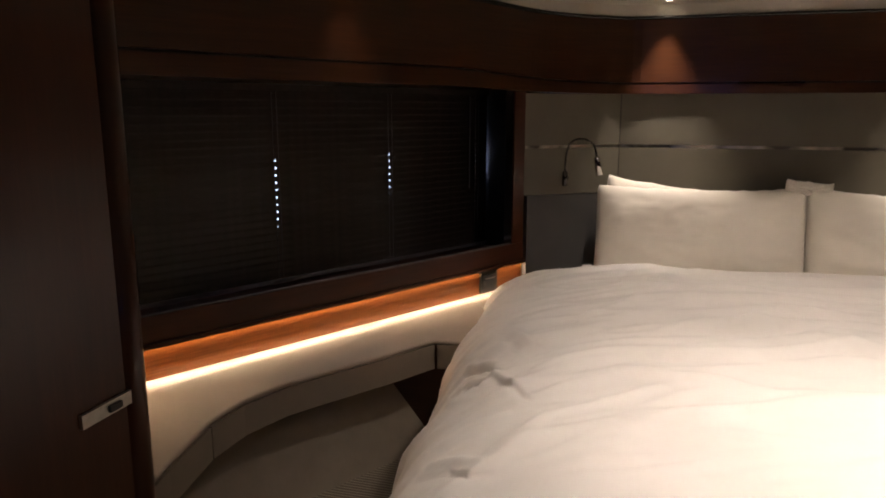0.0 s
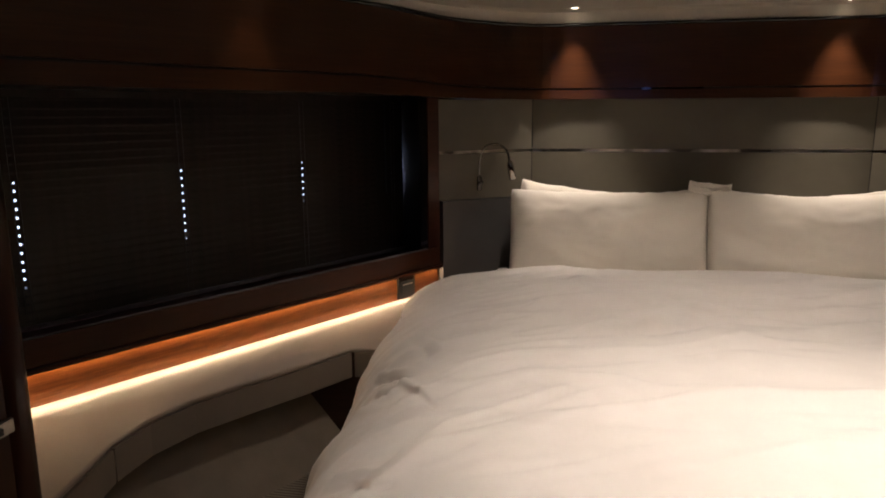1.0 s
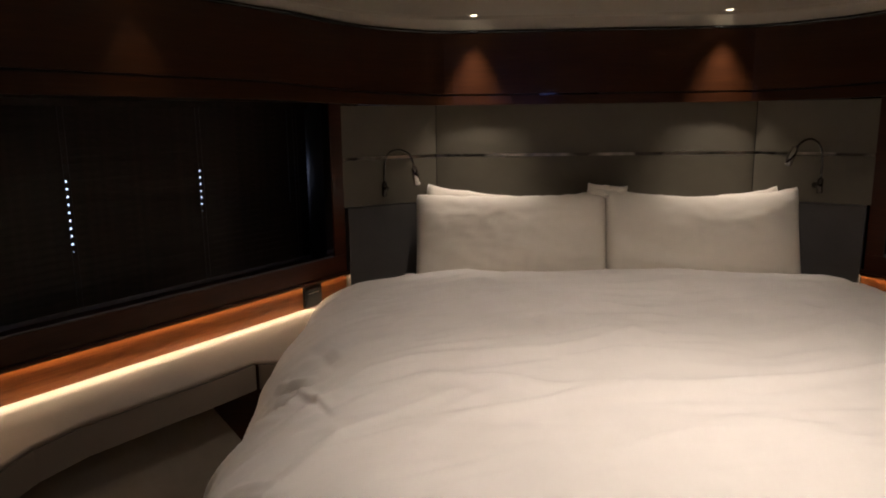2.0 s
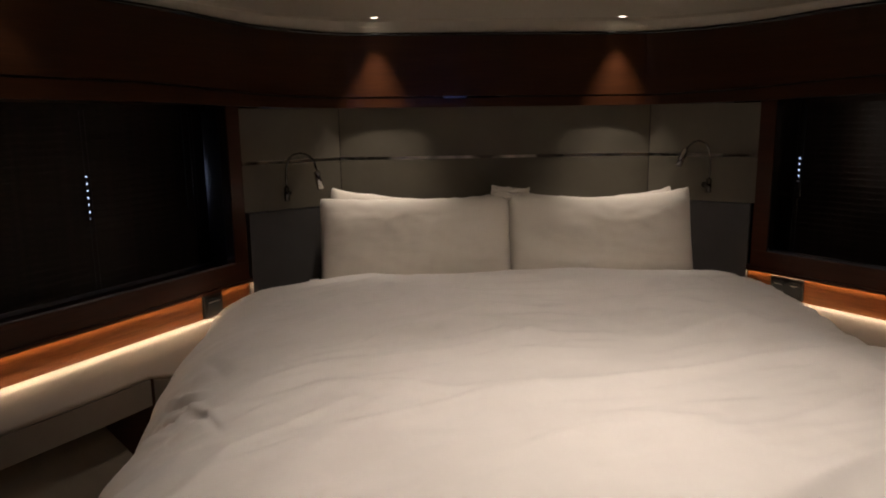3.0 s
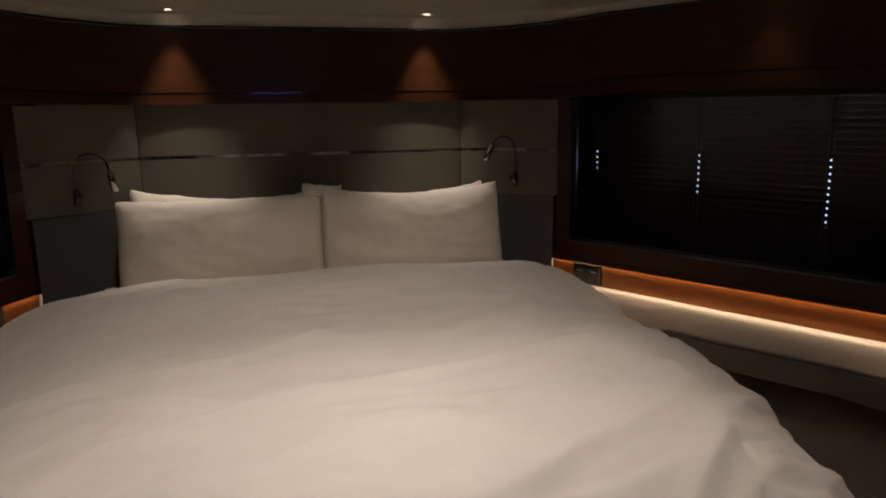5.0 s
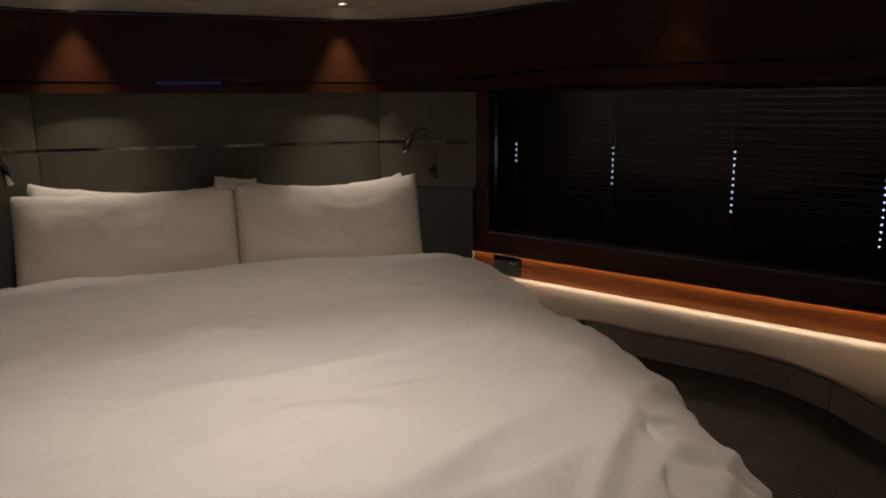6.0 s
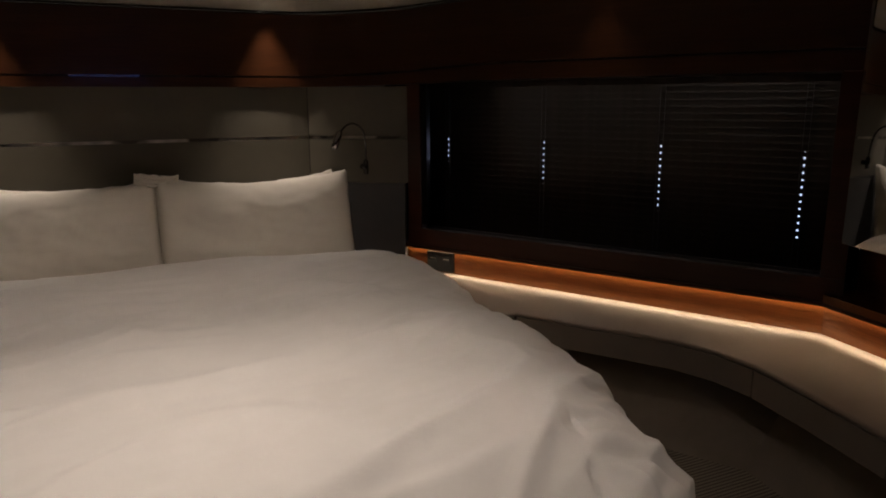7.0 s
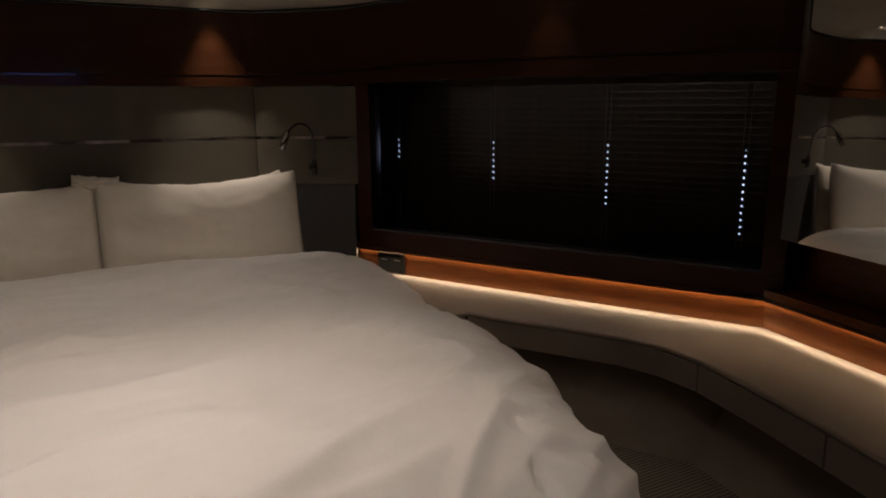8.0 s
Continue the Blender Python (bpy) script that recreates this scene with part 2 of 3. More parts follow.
def build_ceiling():
    bm = bmesh.new()
    lines = []
    for inboard, z in ((-0.03, CEIL_EDGE), (0.0, CEIL_EDGE), (0.006, CEIL_EDGE + 0.020), (0.014, CEIL_EDGE + 0.040), (0.026, CEIL - 0.006), (0.040, CEIL)):
        lines.append([bm.verts.new((p.x, p.y, min(CEIL, z + CEIL_RISE * aft_rise(p) * (CEIL - z) / (CEIL - CEIL_EDGE)))) for p in valance_plan(inboard)])
    for a, b in zip(lines, lines[1:]):
        for i in range(len(a) - 1):
            bm.faces.new((a[i], a[i + 1], b[i + 1], b[i]))
    bm.faces.new(lines[-1])
    top = [bm.verts.new((v.co.x, v.co.y, CEIL + 0.06)) for v in lines[0]]
    bm.faces.new(top)
    for i in range(len(top) - 1):
        bm.faces.new((lines[0][i], lines[0][i + 1], top[i + 1], top[i]))
    return tagged(part("ceiling", bm, CEILING), "cream headlining panel with a shallow coved edge", "ceiling", kind="structure")


build_ceiling()

valance = thing("valance", (0, -0.05, 1.53), "dark glossy mahogany valance round the cabin under the ceiling", "valance", kind="structure")
wpart("lower_board", bevel(ring_wall((1.530, 1.546), (1.566, 1.600), 0.0, -0.035), 0.003, 1, 60), WOOD, valance)
wpart("shadow_gap", ring_wall((1.566, 1.600), (1.574, 1.608), -0.010, -0.035), GAP, valance, "black shadow gap between the two boards")
# added reflector; its length limits where the blue streak can show
wpart("gap_insert", block(-0.222, 0.012, -0.017, -0.011, 1.5662, 1.5738), LACQUER, valance, "added polished black insert that mirrors the blue glow")
wpart("upper_board", bevel(ring_wall((1.574, 1.608), (1.812, 1.812 + CEIL_RISE), 0.0, -0.035), 0.003, 1, 60), WOOD, valance)
wpart("top_trim", ring_profile([(-0.035, -0.013), (0.002, -0.013), (0.006, -0.0115), (0.008, -0.008), (0.008, -0.005), (0.006, -0.002), (0.002, -0.0005), (-0.035, -0.0005)]), JAMB, valance, "rounded glossy black trim under the ceiling", True)

# walls that close the cabin
def wall(name, points, z0, z1, mat, label):
    return tagged(part(name, prism(points, z0, z1), mat), label, "wall", kind="structure")


wall("wall_bow", [(-0.75, 0.035), (0.75, 0.035), (0.75, 0.12), (-0.75, 0.12)], 0.0, 1.93, GAP, "dark bulkhead behind the upholstered headboard")
# unseen slot and blue glow, added to give a streak in the valance gap
aft = thing("wall_aft", (0, -3.95, 0), "mahogany panelled aft bulkhead with a slot for an added blue glow", "wall", kind="structure")
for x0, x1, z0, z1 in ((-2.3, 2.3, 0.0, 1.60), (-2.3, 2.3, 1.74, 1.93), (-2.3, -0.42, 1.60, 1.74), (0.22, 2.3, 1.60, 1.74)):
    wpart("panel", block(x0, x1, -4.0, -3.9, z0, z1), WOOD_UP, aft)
aft_slot = thing("window_aft", (-0.1, -3.95, 1.60), "added glazed slot for a blue glow in the unseen aft bulkhead", "window", kind="structure")
wpart("pane", block(-0.42, 0.22, -3.955, -3.945, 1.60, 1.74), GLASS, aft_slot).visible_shadow = False
tagged(part("backdrop_aft", block(-0.7, 0.5, -4.06, -4.05, 1.5, 1.85), BLUE_GLOW), "added dim blue glow behind the aft slot", "backdrop", kind="structure")
for sd, tag in ((-1, "port"), (1, "starboard")):
    wall("wall_" + tag + "_aft", [(sd * 2.02, -1.60), (sd * 2.14, -1.60), (sd * 2.14, -3.95), (sd * 2.02, -3.95)], 0.0, 1.93, WOOD_UP, "mahogany panelled side wall")


def hull_wall(sd, tag):
    """The outer hull side with a long window, behind the blind."""
    o0, o1 = 0.40, 0.46
    ob = thing("wall_" + tag, side(sd, 0.8, 0.4, 0), "dark hull side with a long low window", "wall", kind="structure")
    def slab(s0, s1, p0, p1, low, high):
        """A slab along the hull between two sloping edges, each given by its heights at s0 and s1."""
        return loft([[side(sd, s, p0, low[k]), side(sd, s, p1, low[k]), side(sd, s, p1, high[k]), side(sd, s, p0, high[k])] for k, s in enumerate((s0, s1))])
    # the window is deeper towards the stern
    foot, head = (1.205, 0.945), (1.315, 1.292)
    wpart("panel", slab(-0.14, 1.58, o0, o1, (0.0, 0.0), foot), GAP, ob)
    wpart("panel", slab(-0.14, 1.58, o0, o1, head, (1.93, 1.93)), GAP, ob)
    wpart("panel", side_block(sd, -0.6, -0.14, o0, o1, 0.0, 1.93), GAP, ob)
    wpart("panel", side_block(sd, 1.58, 1.9, o0, o1, 0.0, 1.93), GAP, ob)
    win = thing("window_" + tag, side(sd, 0.8, 0.43, 1.02), "long hull window with clear glass, tapering towards the bow", "window", kind="structure")
    wpart("pane", slab(-0.14, 1.58, 0.425, 0.435, foot, head), GLASS, win).visible_shadow = False
    back = part("backdrop_" + tag, side_block(sd, -0.6, 2.4, 0.75, 0.76, 0.3, 2.2), DAYLIGHT)
    tagged(back, "pale blue daylight outside the hull window", "backdrop", kind="structure")


hull_wall(-1, "port")
hull_wall(1, "starboard")


def window_surround(sd, tag):
    ob = thing("window_surround_" + tag, side(sd, 0.8, 0.1, SILL), "dark mahogany window recess with sill and posts", "window frame", kind="structure")
    wpart("sill", bevel(side_block(sd, -0.12, FASCIA_END, 0.0, 0.40, LED_TOP + 0.013, SILL), 0.003), WOOD_SILL, ob)
    wpart("sill_lip", bevel(side_block(sd, -0.005, FASCIA_END - 0.01, -0.004, 0.020, SILL, 0.952), 0.006), WOOD_SILL, ob)
    wpart("head", side_block(sd, -0.12, FASCIA_END, 0.016, 0.40, WIN_TOP, WIN_TOP + 0.05), WOOD, ob)
    wpart("post", bevel(side_block(sd, -0.012, 0.055, -0.002, 0.040, SILL, WIN_TOP), 0.006), WOOD_SILL, ob)
    # added reflector on the post's face, to pick up light from the blind
    wpart("post_trim", side_block(sd, 0.0555, 0.0575, 0.002, 0.038, 0.955, WIN_TOP), POLISHED, ob, "added polished plate that mirrors the blind's light")
    # added strip; its grey paints the highlight along the lip's top
    wpart("lip_edge", bevel(side_block(sd, 0.058, 1.53, 0.003, 0.013, 0.950, 0.9555), 0.002), RAIL_AND_GLINT, ob, "grey strip imitating light caught on the sill's edge")
    wpart("jamb", side_block(sd, -0.15, -0.12, 0.040, 0.40, SILL - 0.02, WIN_TOP + 0.05), JAMB_SIDE, ob, "dark grey jamb")
    wpart("return", side_block(sd, -0.15, -0.012, 0.030, 0.040, SILL - 0.02, WIN_TOP + 0.05), JAMB, ob)
    wpart("post", bevel(side_block(sd, 1.535, 1.60, -0.002, 0.040, SILL, WIN_TOP), 0.006), WOOD_SILL, ob)
    wpart("jamb", side_block(sd, 1.57, 1.60, 0.040, 0.40, SILL, WIN_TOP), WOOD_UP, ob)


window_surround(-1, "port")
window_surround(1, "starboard")


# ---- venetian blinds ----
BLIND = 0.294
CORDS = {-1: (-0.045, 0.428, 0.914, 1.400), 1: (-0.010, 0.462, 0.942, 1.421)}


def slat_mesh(length, holes):
    """One curved slat, shut, with a slot at each cord; its own axes: x along, y out, z up."""
    bm = bmesh.new()
    cuts = [0.0]
    for h in holes:
        cuts += [h - 0.0029, h + 0.0029]
    cuts.append(length)
    prof = [(0.0042, -0.0150), (0.0006, -0.0032), (-0.0006, 0.0032), (-0.0042, 0.0150)]
    def row(x):
        front = [bm.verts.new((x, y, z)) for y, z in prof]
        back = [bm.verts.new((x, y + 0.0012, z)) for y, z in prof]
        return front, back
    rows = [row(c) for c in cuts]
    for i, (a, b) in enumerate(zip(rows, rows[1:])):
        slot = i % 2 == 1
        for k in range(3):
            if slot and k == 1:
                continue
            bm.faces.new((a[0][k], b[0][k], b[0][k + 1], a[0][k + 1]))
            bm.faces.new((a[1][k], a[1][k + 1], b[1][k + 1], b[1][k]))
        bm.faces.new((a[0][0], a[1][0], b[1][0], b[0][0]))
        bm.faces.new((a[0][3], b[0][3], b[1][3], a[1][3]))
    me = bpy.data.meshes.new("slat")
    bm.to_mesh(me)
    bm.free()
    me.materials.append(SLAT)
    return me


def blind(sd, tag):
    base = side(sd, -0.112, BLIND, 0.90)
    ob = thing("venetian_blind", base, "closed black-brown venetian blind in the window recess", "blind", "window blinds")
    length = 1.672
    holes = [c + 0.112 for c in CORDS[sd]]
    me = slat_mesh(length, holes)
    yaw = math.atan2(-math.sin(A), math.cos(A)) if sd > 0 else math.atan2(-math.sin(A), -math.cos(A))
    rnd = random.Random(5 + sd)
    n, pitch = 26, 0.0242
    for i in range(n):
        s = new("slat", me)
        s.parent = ob
        m = Matrix.Translation((0, 0, 0.016 + i * pitch)) @ Matrix.Rotation(yaw, 4, "Z") @ Matrix.Rotation(rnd.uniform(-0.02, 0.02), 4, "X") @ Matrix.Rotation(rnd.uniform(-0.0004, 0.0004), 4, "Y")
        s.matrix_basis = m
    wpart("bottom_rail", bevel(side_block(sd, -0.110, -0.112 + length, BLIND - 0.012, BLIND + 0.012, 0.893, 0.906), 0.003), RAIL_AND_GLINT, ob)
    wpart("head_rail", bevel(side_block(sd, -0.112, -0.112 + length, BLIND - 0.02, BLIND + 0.02, WIN_TOP - 0.024, WIN_TOP - 0.001), 0.003), SLAT, ob)
    for c in CORDS[sd]:
        for d in (-0.009, 0.009):
            p = [side(sd, c + d, BLIND - 0.008, z) for z in (0.904, 1.2, WIN_TOP - 0.024)]
            wpart("cord", tube(p, 0.0007, 5), CORD, ob)
    p = side(sd, 0.02, BLIND - 0.03, 0)
    wpart("wand", tube([(p.x, p.y, 1.52), (p.x, p.y, 1.15)], 0.003, 8), BLACK, ob)


blind(-1, "port")
blind(1, "starboard")


# ---- lit fascia, tape lights and side shelf ----
SECOND = Vector((-0.160, -0.987)).normalized()      # the run of the fascia aft of the window
TURN_AT = CORNER + ALONG * 1.552 + OUT * 0.03


def rail_points(off, sd, end=1.25):
    """The plan of the fascia: along the window, round the bend and aft."""
    a = CORNER + ALONG * -0.04 + OUT * (0.03 + off)
    bend = TURN_AT + OUT * off + Vector((0.13, 0)) * off
    b = bend + SECOND * end
    return [Vector((sd * p.x, p.y)) for p in (a, bend, b)]


def rail(sd, z0, z1, near, far, end=1.25):
    a, b = rail_points(near, sd, end), rail_points(far, sd, end)
    return loft([[(p.x, p.y, z0), (p.x, p.y, z1), (q.x, q.y, z1), (q.x, q.y, z0)] for p, q in zip(a, b)])


def outlet(sd, s0, s1, z0, z1, double, group):
    ob = thing("wall_socket", side(sd, (s0 + s1) / 2, 0.03, z0), "black square wall socket plate on the lit wooden fascia", "socket", group)
    wpart("plate", bevel(side_block(sd, s0, s1, 0.019, 0.03, z0, z1), 0.004), BLACK, ob)
    gap = (s1 - s0) / (2 if double else 1)
    for k in range(2 if double else 1):
        a, b = s0 + k * gap + 0.012, s0 + (k + 1) * gap - 0.012
        wpart("rocker", bevel(side_block(sd, a, b, 0.0155, 0.019, z0 + 0.016, z1 - 0.016), 0.002), BLACK, ob)
        wpart("trim_line", side_block(sd, a + 0.006, b - 0.006, 0.0145, 0.0155, z1 - 0.030, z1 - 0.027), STEEL, ob)


def side_shelf(sd, tag):
    """Cream shelf that slopes from the lit fascia to a taupe front."""
    back = [(1.030, -0.215), (1.120, -0.385), (1.345, -0.775), (1.45, -0.955), (1.60, -1.215), (1.70, -1.39), (1.775, -1.525), (1.795, -1.62), (1.770, -1.79), (1.734, -2.02), (1.692, -2.28), (1.618, -2.74)]
    front = [(0.86, -0.33), (0.86, -0.785), (1.198, -0.797), (1.29, -0.955), (1.405, -1.13), (1.50, -1.28), (1.548, -1.42), (1.556, -1.56), (1.52, -1.77), (1.463, -2.03), (1.40, -2.28), (1.28, -2.74)]
    rings = []
    aft_in = Vector((SECOND.y, -SECOND.x))
    for b, f in zip(back, front):
        b, f = Vector(b), Vector(f)
        # the level strip at the back keeps one width along the fascia
        k = clamp((-b.y - 1.48) / 0.2)
        inward = (-OUT).lerp(aft_in, k).normalized()
        lip = b + inward * 0.060
        d = (f - lip).normalized()
        ring = [(*(b - inward * 0.02), SHELF_BACK), (*(lip - inward * 0.012), SHELF_BACK), (*lip, SHELF_BACK - 0.002), (*(lip + d * 0.010), SHELF_BACK - 0.007)]
        for k in (0.33, 0.66):
            p = (lip + d * 0.010).lerp(f, k)
            ring.append((*p, SHELF_BACK - 0.007 + (SHELF_FRONT + 0.010 - SHELF_BACK) * k))
        ring += [(*(f - d * 0.012), SHELF_FRONT + 0.003), (*(f - d * 0.003), SHELF_FRONT - 0.001)]
        q = b
        ring += [(*(f - d * 0.006), SHELF_FRONT - 0.012), (*(q), SHELF_FRONT - 0.012)]
        rings.append([(sd * x, y, z) for x, y, z in ring])
    ob = thing("side_shelf", (sd * 1.4, -1.1, SHELF_UNDER), "sloping cream leather side shelf with a taupe front", "shelf", "side shelves")
    wpart("top", loft(rings), CREAM, ob, "cream leather top", True)
    # the front is cut into panels with fine seams
    f = [Vector(p) for p in front]
    cuts = ((2, 7), (7, 9), (9, 11))
    for a, b in cuts:
        pts = f[a:b + 1]
        pts = [pts[0].lerp(pts[1], 0.012)] + pts[1:-1] + [pts[-1].lerp(pts[-2], 0.015)]
        seg = []
        for i, p in enumerate(pts):
            t = (pts[min(i + 1, len(pts) - 1)] - pts[max(i - 1, 0)]).normalized()
            n = Vector((-t.y, t.x))
            n = n if n.x > 0 else -n
            seg.append([(sd * r.x, r.y, z) for r, z in ((p, SHELF_UNDER), (p, SHELF_FRONT - 0.014), (p + n * 0.03, SHELF_FRONT - 0.014), (p + n * 0.03, SHELF_UNDER))])
        wpart("front_panel" if a == 2 else "drawer_front", loft(seg), SHELF_FACE, ob, "taupe leather front" if a == 2 else "")
    e = [(sd * 0.87, -0.785), (sd * 1.19, -0.797), (sd * 1.20, -0.767), (sd * 0.87, -0.755)]
    wpart("end_panel", prism(e if sd > 0 else e[::-1], SHELF_UNDER, SHELF_FRONT - 0.014), SHELF_FACE, ob)
    fascia = thing("light_fascia", (sd * 1.4, -0.9, SHELF_BACK), "walnut fascia lit by warm tape lights", "fascia", "light fascias")
    wpart("board", rail(sd, SHELF_BACK - 0.03, LED_TOP, 0.0, 0.02), WOOD_RAIL, fascia)
    wpart("tape_light", rail(sd, LED_TOP - 0.0035, LED_TOP - 0.0005, -0.010, -0.002), LED_LIGHT, fascia, "thin warm tape light under the sill")
    wpart("overhang", rail(sd, LED_TOP, LED_TOP + 0.012, -0.036, 0.03), WOOD_SILL, fascia, "dark wooden overhang above the light")
    cap = [(sd * 1.000, -0.185), (sd * 1.028, -0.215), (sd * 1.045, -0.20), (sd * 1.02, -0.165)]
    wpart("end_cap", prism(cap if sd < 0 else cap[::-1], 0.70, LED_TOP), CREAM, fascia, "cream end piece beside the headboard")
    # hull lining and bedside end under the shelf
    bm = bmesh.new()
    rows = []
    for s in (-0.1, 0.5, 1.0, 1.45):
        p = CORNER + ALONG * s
        rows.append([Vector((sd * (p.x + o), p.y, z)) for o, z in ((0.13, 0.62), (-0.115, PLATFORM - 0.01), (-0.08, PLATFORM - 0.01), (0.17, 0.62))])
    last = Vector((1.58, -2.6))
    rows.append([Vector((sd * (last.x + o), last.y, z)) for o, z in ((0.13, 0.62), (-0.115, PLATFORM - 0.01), (-0.08, PLATFORM - 0.01), (0.17, 0.62))])
    bm.free()
    tagged(part("hull_lining_" + tag, loft(rows), LINING), "sloping beige carpet lining of the hull under the shelf", "lining", kind="structure")
    e = [(sd * 0.84, -0.80 + 0.02), (sd * 1.50, -0.78), (sd * 1.50, -0.40), (sd * 0.84, -0.40)]
    tagged(part("bedside_cabinet", bevel(prism(e if sd < 0 else e[::-1], PLATFORM, SHELF_UNDER + 0.085), 0.003), WOOD_DARK), "dark stained wooden bedside cabinet under the shelf", "cabinet", "bedside cabinets")


def tape_lamp(a, b, watts):
    """The narrow downward beam of the tape light between two places under the sill."""
    data = bpy.data.lights.new("tape_lamp", "AREA")
    data.shape, data.size, data.size_y = "RECTANGLE", (b - a).length, 0.008
    data.energy, data.color, data.spread = watts, (1.0, 0.80, 0.54), radians(52)
    ob = new("tape_lamp", data)
    x = (b - a).normalized()
    ob.matrix_world = Matrix.Translation((a + b) / 2) @ Matrix((x, Vector((0, 0, 1)).cross(x), Vector((0, 0, 1)))).transposed().to_4x4()


for sd in (-1, 1):
    a, b, c = [Vector((*p, LED_TOP - 0.005)) for p in rail_points(-0.024, sd)]
    tape_lamp(a, b, TAPE_WATTS * (b - a).length)
    tape_lamp(b, c, TAPE_WATTS * (c - b).length)
side_shelf(-1, "port")
side_shelf(1, "starboard")
outlet(-1, 0.117, 0.207, 0.776, 0.858, False, "wall sockets")
outlet(1, 0.07, 0.20, 0.776, 0.858, True, "wall sockets")


# ---- headboard ----
def panel(points, depth, z0, z1, width=0.006):
    """An upholstered panel on a plan line, depth towards the bow."""
    a, b = Vector(points[0]), Vector(points[1])
    t = (b - a).normalized()
    n = Vector((-t.y, t.x))
    n = n if n.y > 0 else -n
    a, b = a + t * 0.0015, b - t * 0.0015
    return bevel(prism([a, b, b + n * depth, a + n * depth], z0, z1), width, 3)


headboard = thing("headboard", (0, 0, 0.6), "grey-green upholstered headboard in panels with a metal inlay", "headboard")
JOINT = 1.325
for z0, z1 in ((0.62, JOINT - 0.006), (JOINT + 0.006, 1.60)):
    wpart("centre_panel", panel([(-0.65, 0), (0.65, 0)], 0.035, z0, z1), LEATHER, headboard)
wpart("metal_inlay", block(-0.65, 0.65, 0.003, 0.03, JOINT - 0.007, JOINT + 0.007), INLAY_GLINTS, headboard, "thin bronze inlay strip")
for sd in (-1, 1):
    ends = [(sd * 0.65, 0.0), (sd * 1.003, -0.252)]
    wpart("wing_panel", panel(ends, 0.035, JOINT + 0.006, 1.530), LEATHER, headboard)
    wpart("wing_panel", panel(ends, 0.035, 1.137, JOINT - 0.006), LEATHER, headboard)
    low = [(sd * 0.65, 0.0), (sd * 0.985, -0.240)]
    wpart("lower_wing", panel(low, 0.035, 0.60, 1.133), LEATHER_LOW, headboard, "slate grey lower side panel")
    t = (Vector(ends[1]) - Vector(ends[0])).normalized()
    n = Vector((-t.y, t.x))
    n = n if n.y > 0 else -n
    a, b = Vector(ends[0]) + n * 0.010, Vector(ends[1]) + n * 0.010
    wpart("metal_inlay", prism([a, b, b + n * 0.02, a + n * 0.02], JOINT - 0.007, JOINT + 0.007), INLAY_GLINTS, headboard)


# ---- reading lamps ----
def reading_lamp(points, head, aim, label):
    base = Vector(points[0])
    ob = thing("reading_lamp", base, label, "lamp", "reading lamps")
    wpart("mount", tube([base + Vector((0, 0, -0.048)), base + Vector((0, 0, -0.046)), base + Vector((0, 0, 0.006)), base + Vector((0, 0, 0.009))], [0.008, 0.0105, 0.0105, 0.007], 16), DIMMED_CHROME, ob, "", True)
    wpart("wall_plate", tube([base + Vector((0, 0.004, -0.02)), base + Vector((0, 0.045, -0.02))], 0.012, 14), DIMMED_CHROME, ob, "", True)
    wpart("gooseneck", tube(smooth_path(points, 3), 0.0038, 10), DIMMED_CHROME, ob, "thin chrome flexible arm, dark reflections painted in", True)
    h, a = Vector(head), Vector(aim)
    d = (a - h).normalized()
    wpart("head", tube([h - d * 0.012, h - d * 0.008, h + d * 0.002, h + d * 0.062, h + d * 0.064], [0.004, 0.010, 0.0128, 0.0135, 0.011], 16), CHROME, ob, "small chrome cylinder head, switched off", True)
    lamp_head = ob.children[-1] if ob.children[-1].name.startswith("head") else [c for c in ob.children if c.name.startswith("head")][0]
    glass = part("lens", tube([h + d * 0.0635, h + d * 0.0655], 0.0095, 14), BLACK, None, "dark lens")
    glass.parent = lamp_head


reading_lamp([(-0.846, -0.185, 1.222), (-0.845, -0.19, 1.30), (-0.825, -0.195, 1.352), (-0.775, -0.20, 1.362), (-0.735, -0.20, 1.338), (-0.724, -0.20, 1.285)],
             (-0.724, -0.20, 1.283), (-0.712, -0.20, 1.22), "chrome gooseneck reading lamp bent down on the headboard wing")
reading_lamp([(0.838, -0.18, 1.225), (0.838, -0.185, 1.30), (0.825, -0.19, 1.362), (0.785, -0.20, 1.388), (0.748, -0.205, 1.378), (0.722, -0.21, 1.348)],
             (0.721, -0.21, 1.346), (0.690, -0.22, 1.282), "chrome gooseneck reading lamp tilted over the pillow")


# ---- downlights ----
def downlight():
    ob = thing("downlight", (0, 0, CEIL), "small round ceiling downlight with a bright lens", "downlight", "ceiling downlights")
    ring = []
    for r, z in ((0.016, 0.002), (0.018, -0.003), (0.024, -0.004), (0.026, 0.002)):
        ring.append([(r * math.cos(k), r * math.sin(k), z) for k in np.linspace(0, 2 * math.pi, 24, endpoint=False)])
    part("trim_ring", loft(ring, caps=False), STEEL, ob)
    part("lens", tube([(0, 0, -0.0005), (0, 0, 0.001)], 0.016, 20), BULB, ob, "glowing lens")
    return ob


first = downlight()
first.location = (DOWNLIGHTS[0][0], DOWNLIGHTS[0][1], CEIL)
for x, y, *rest in DOWNLIGHTS[1:]:
    copy_thing(first, pose(x, y, CEIL))


# ---- bed ----
bed = thing("bed", (0, -1.05, PLATFORM), "island bed on a dark wooden base with a thick mattress", "bed")
wpart("base", block(-0.72, 0.72, -1.78, -0.03, PLATFORM, 0.56, 0.01), WOOD_DARK, bed)
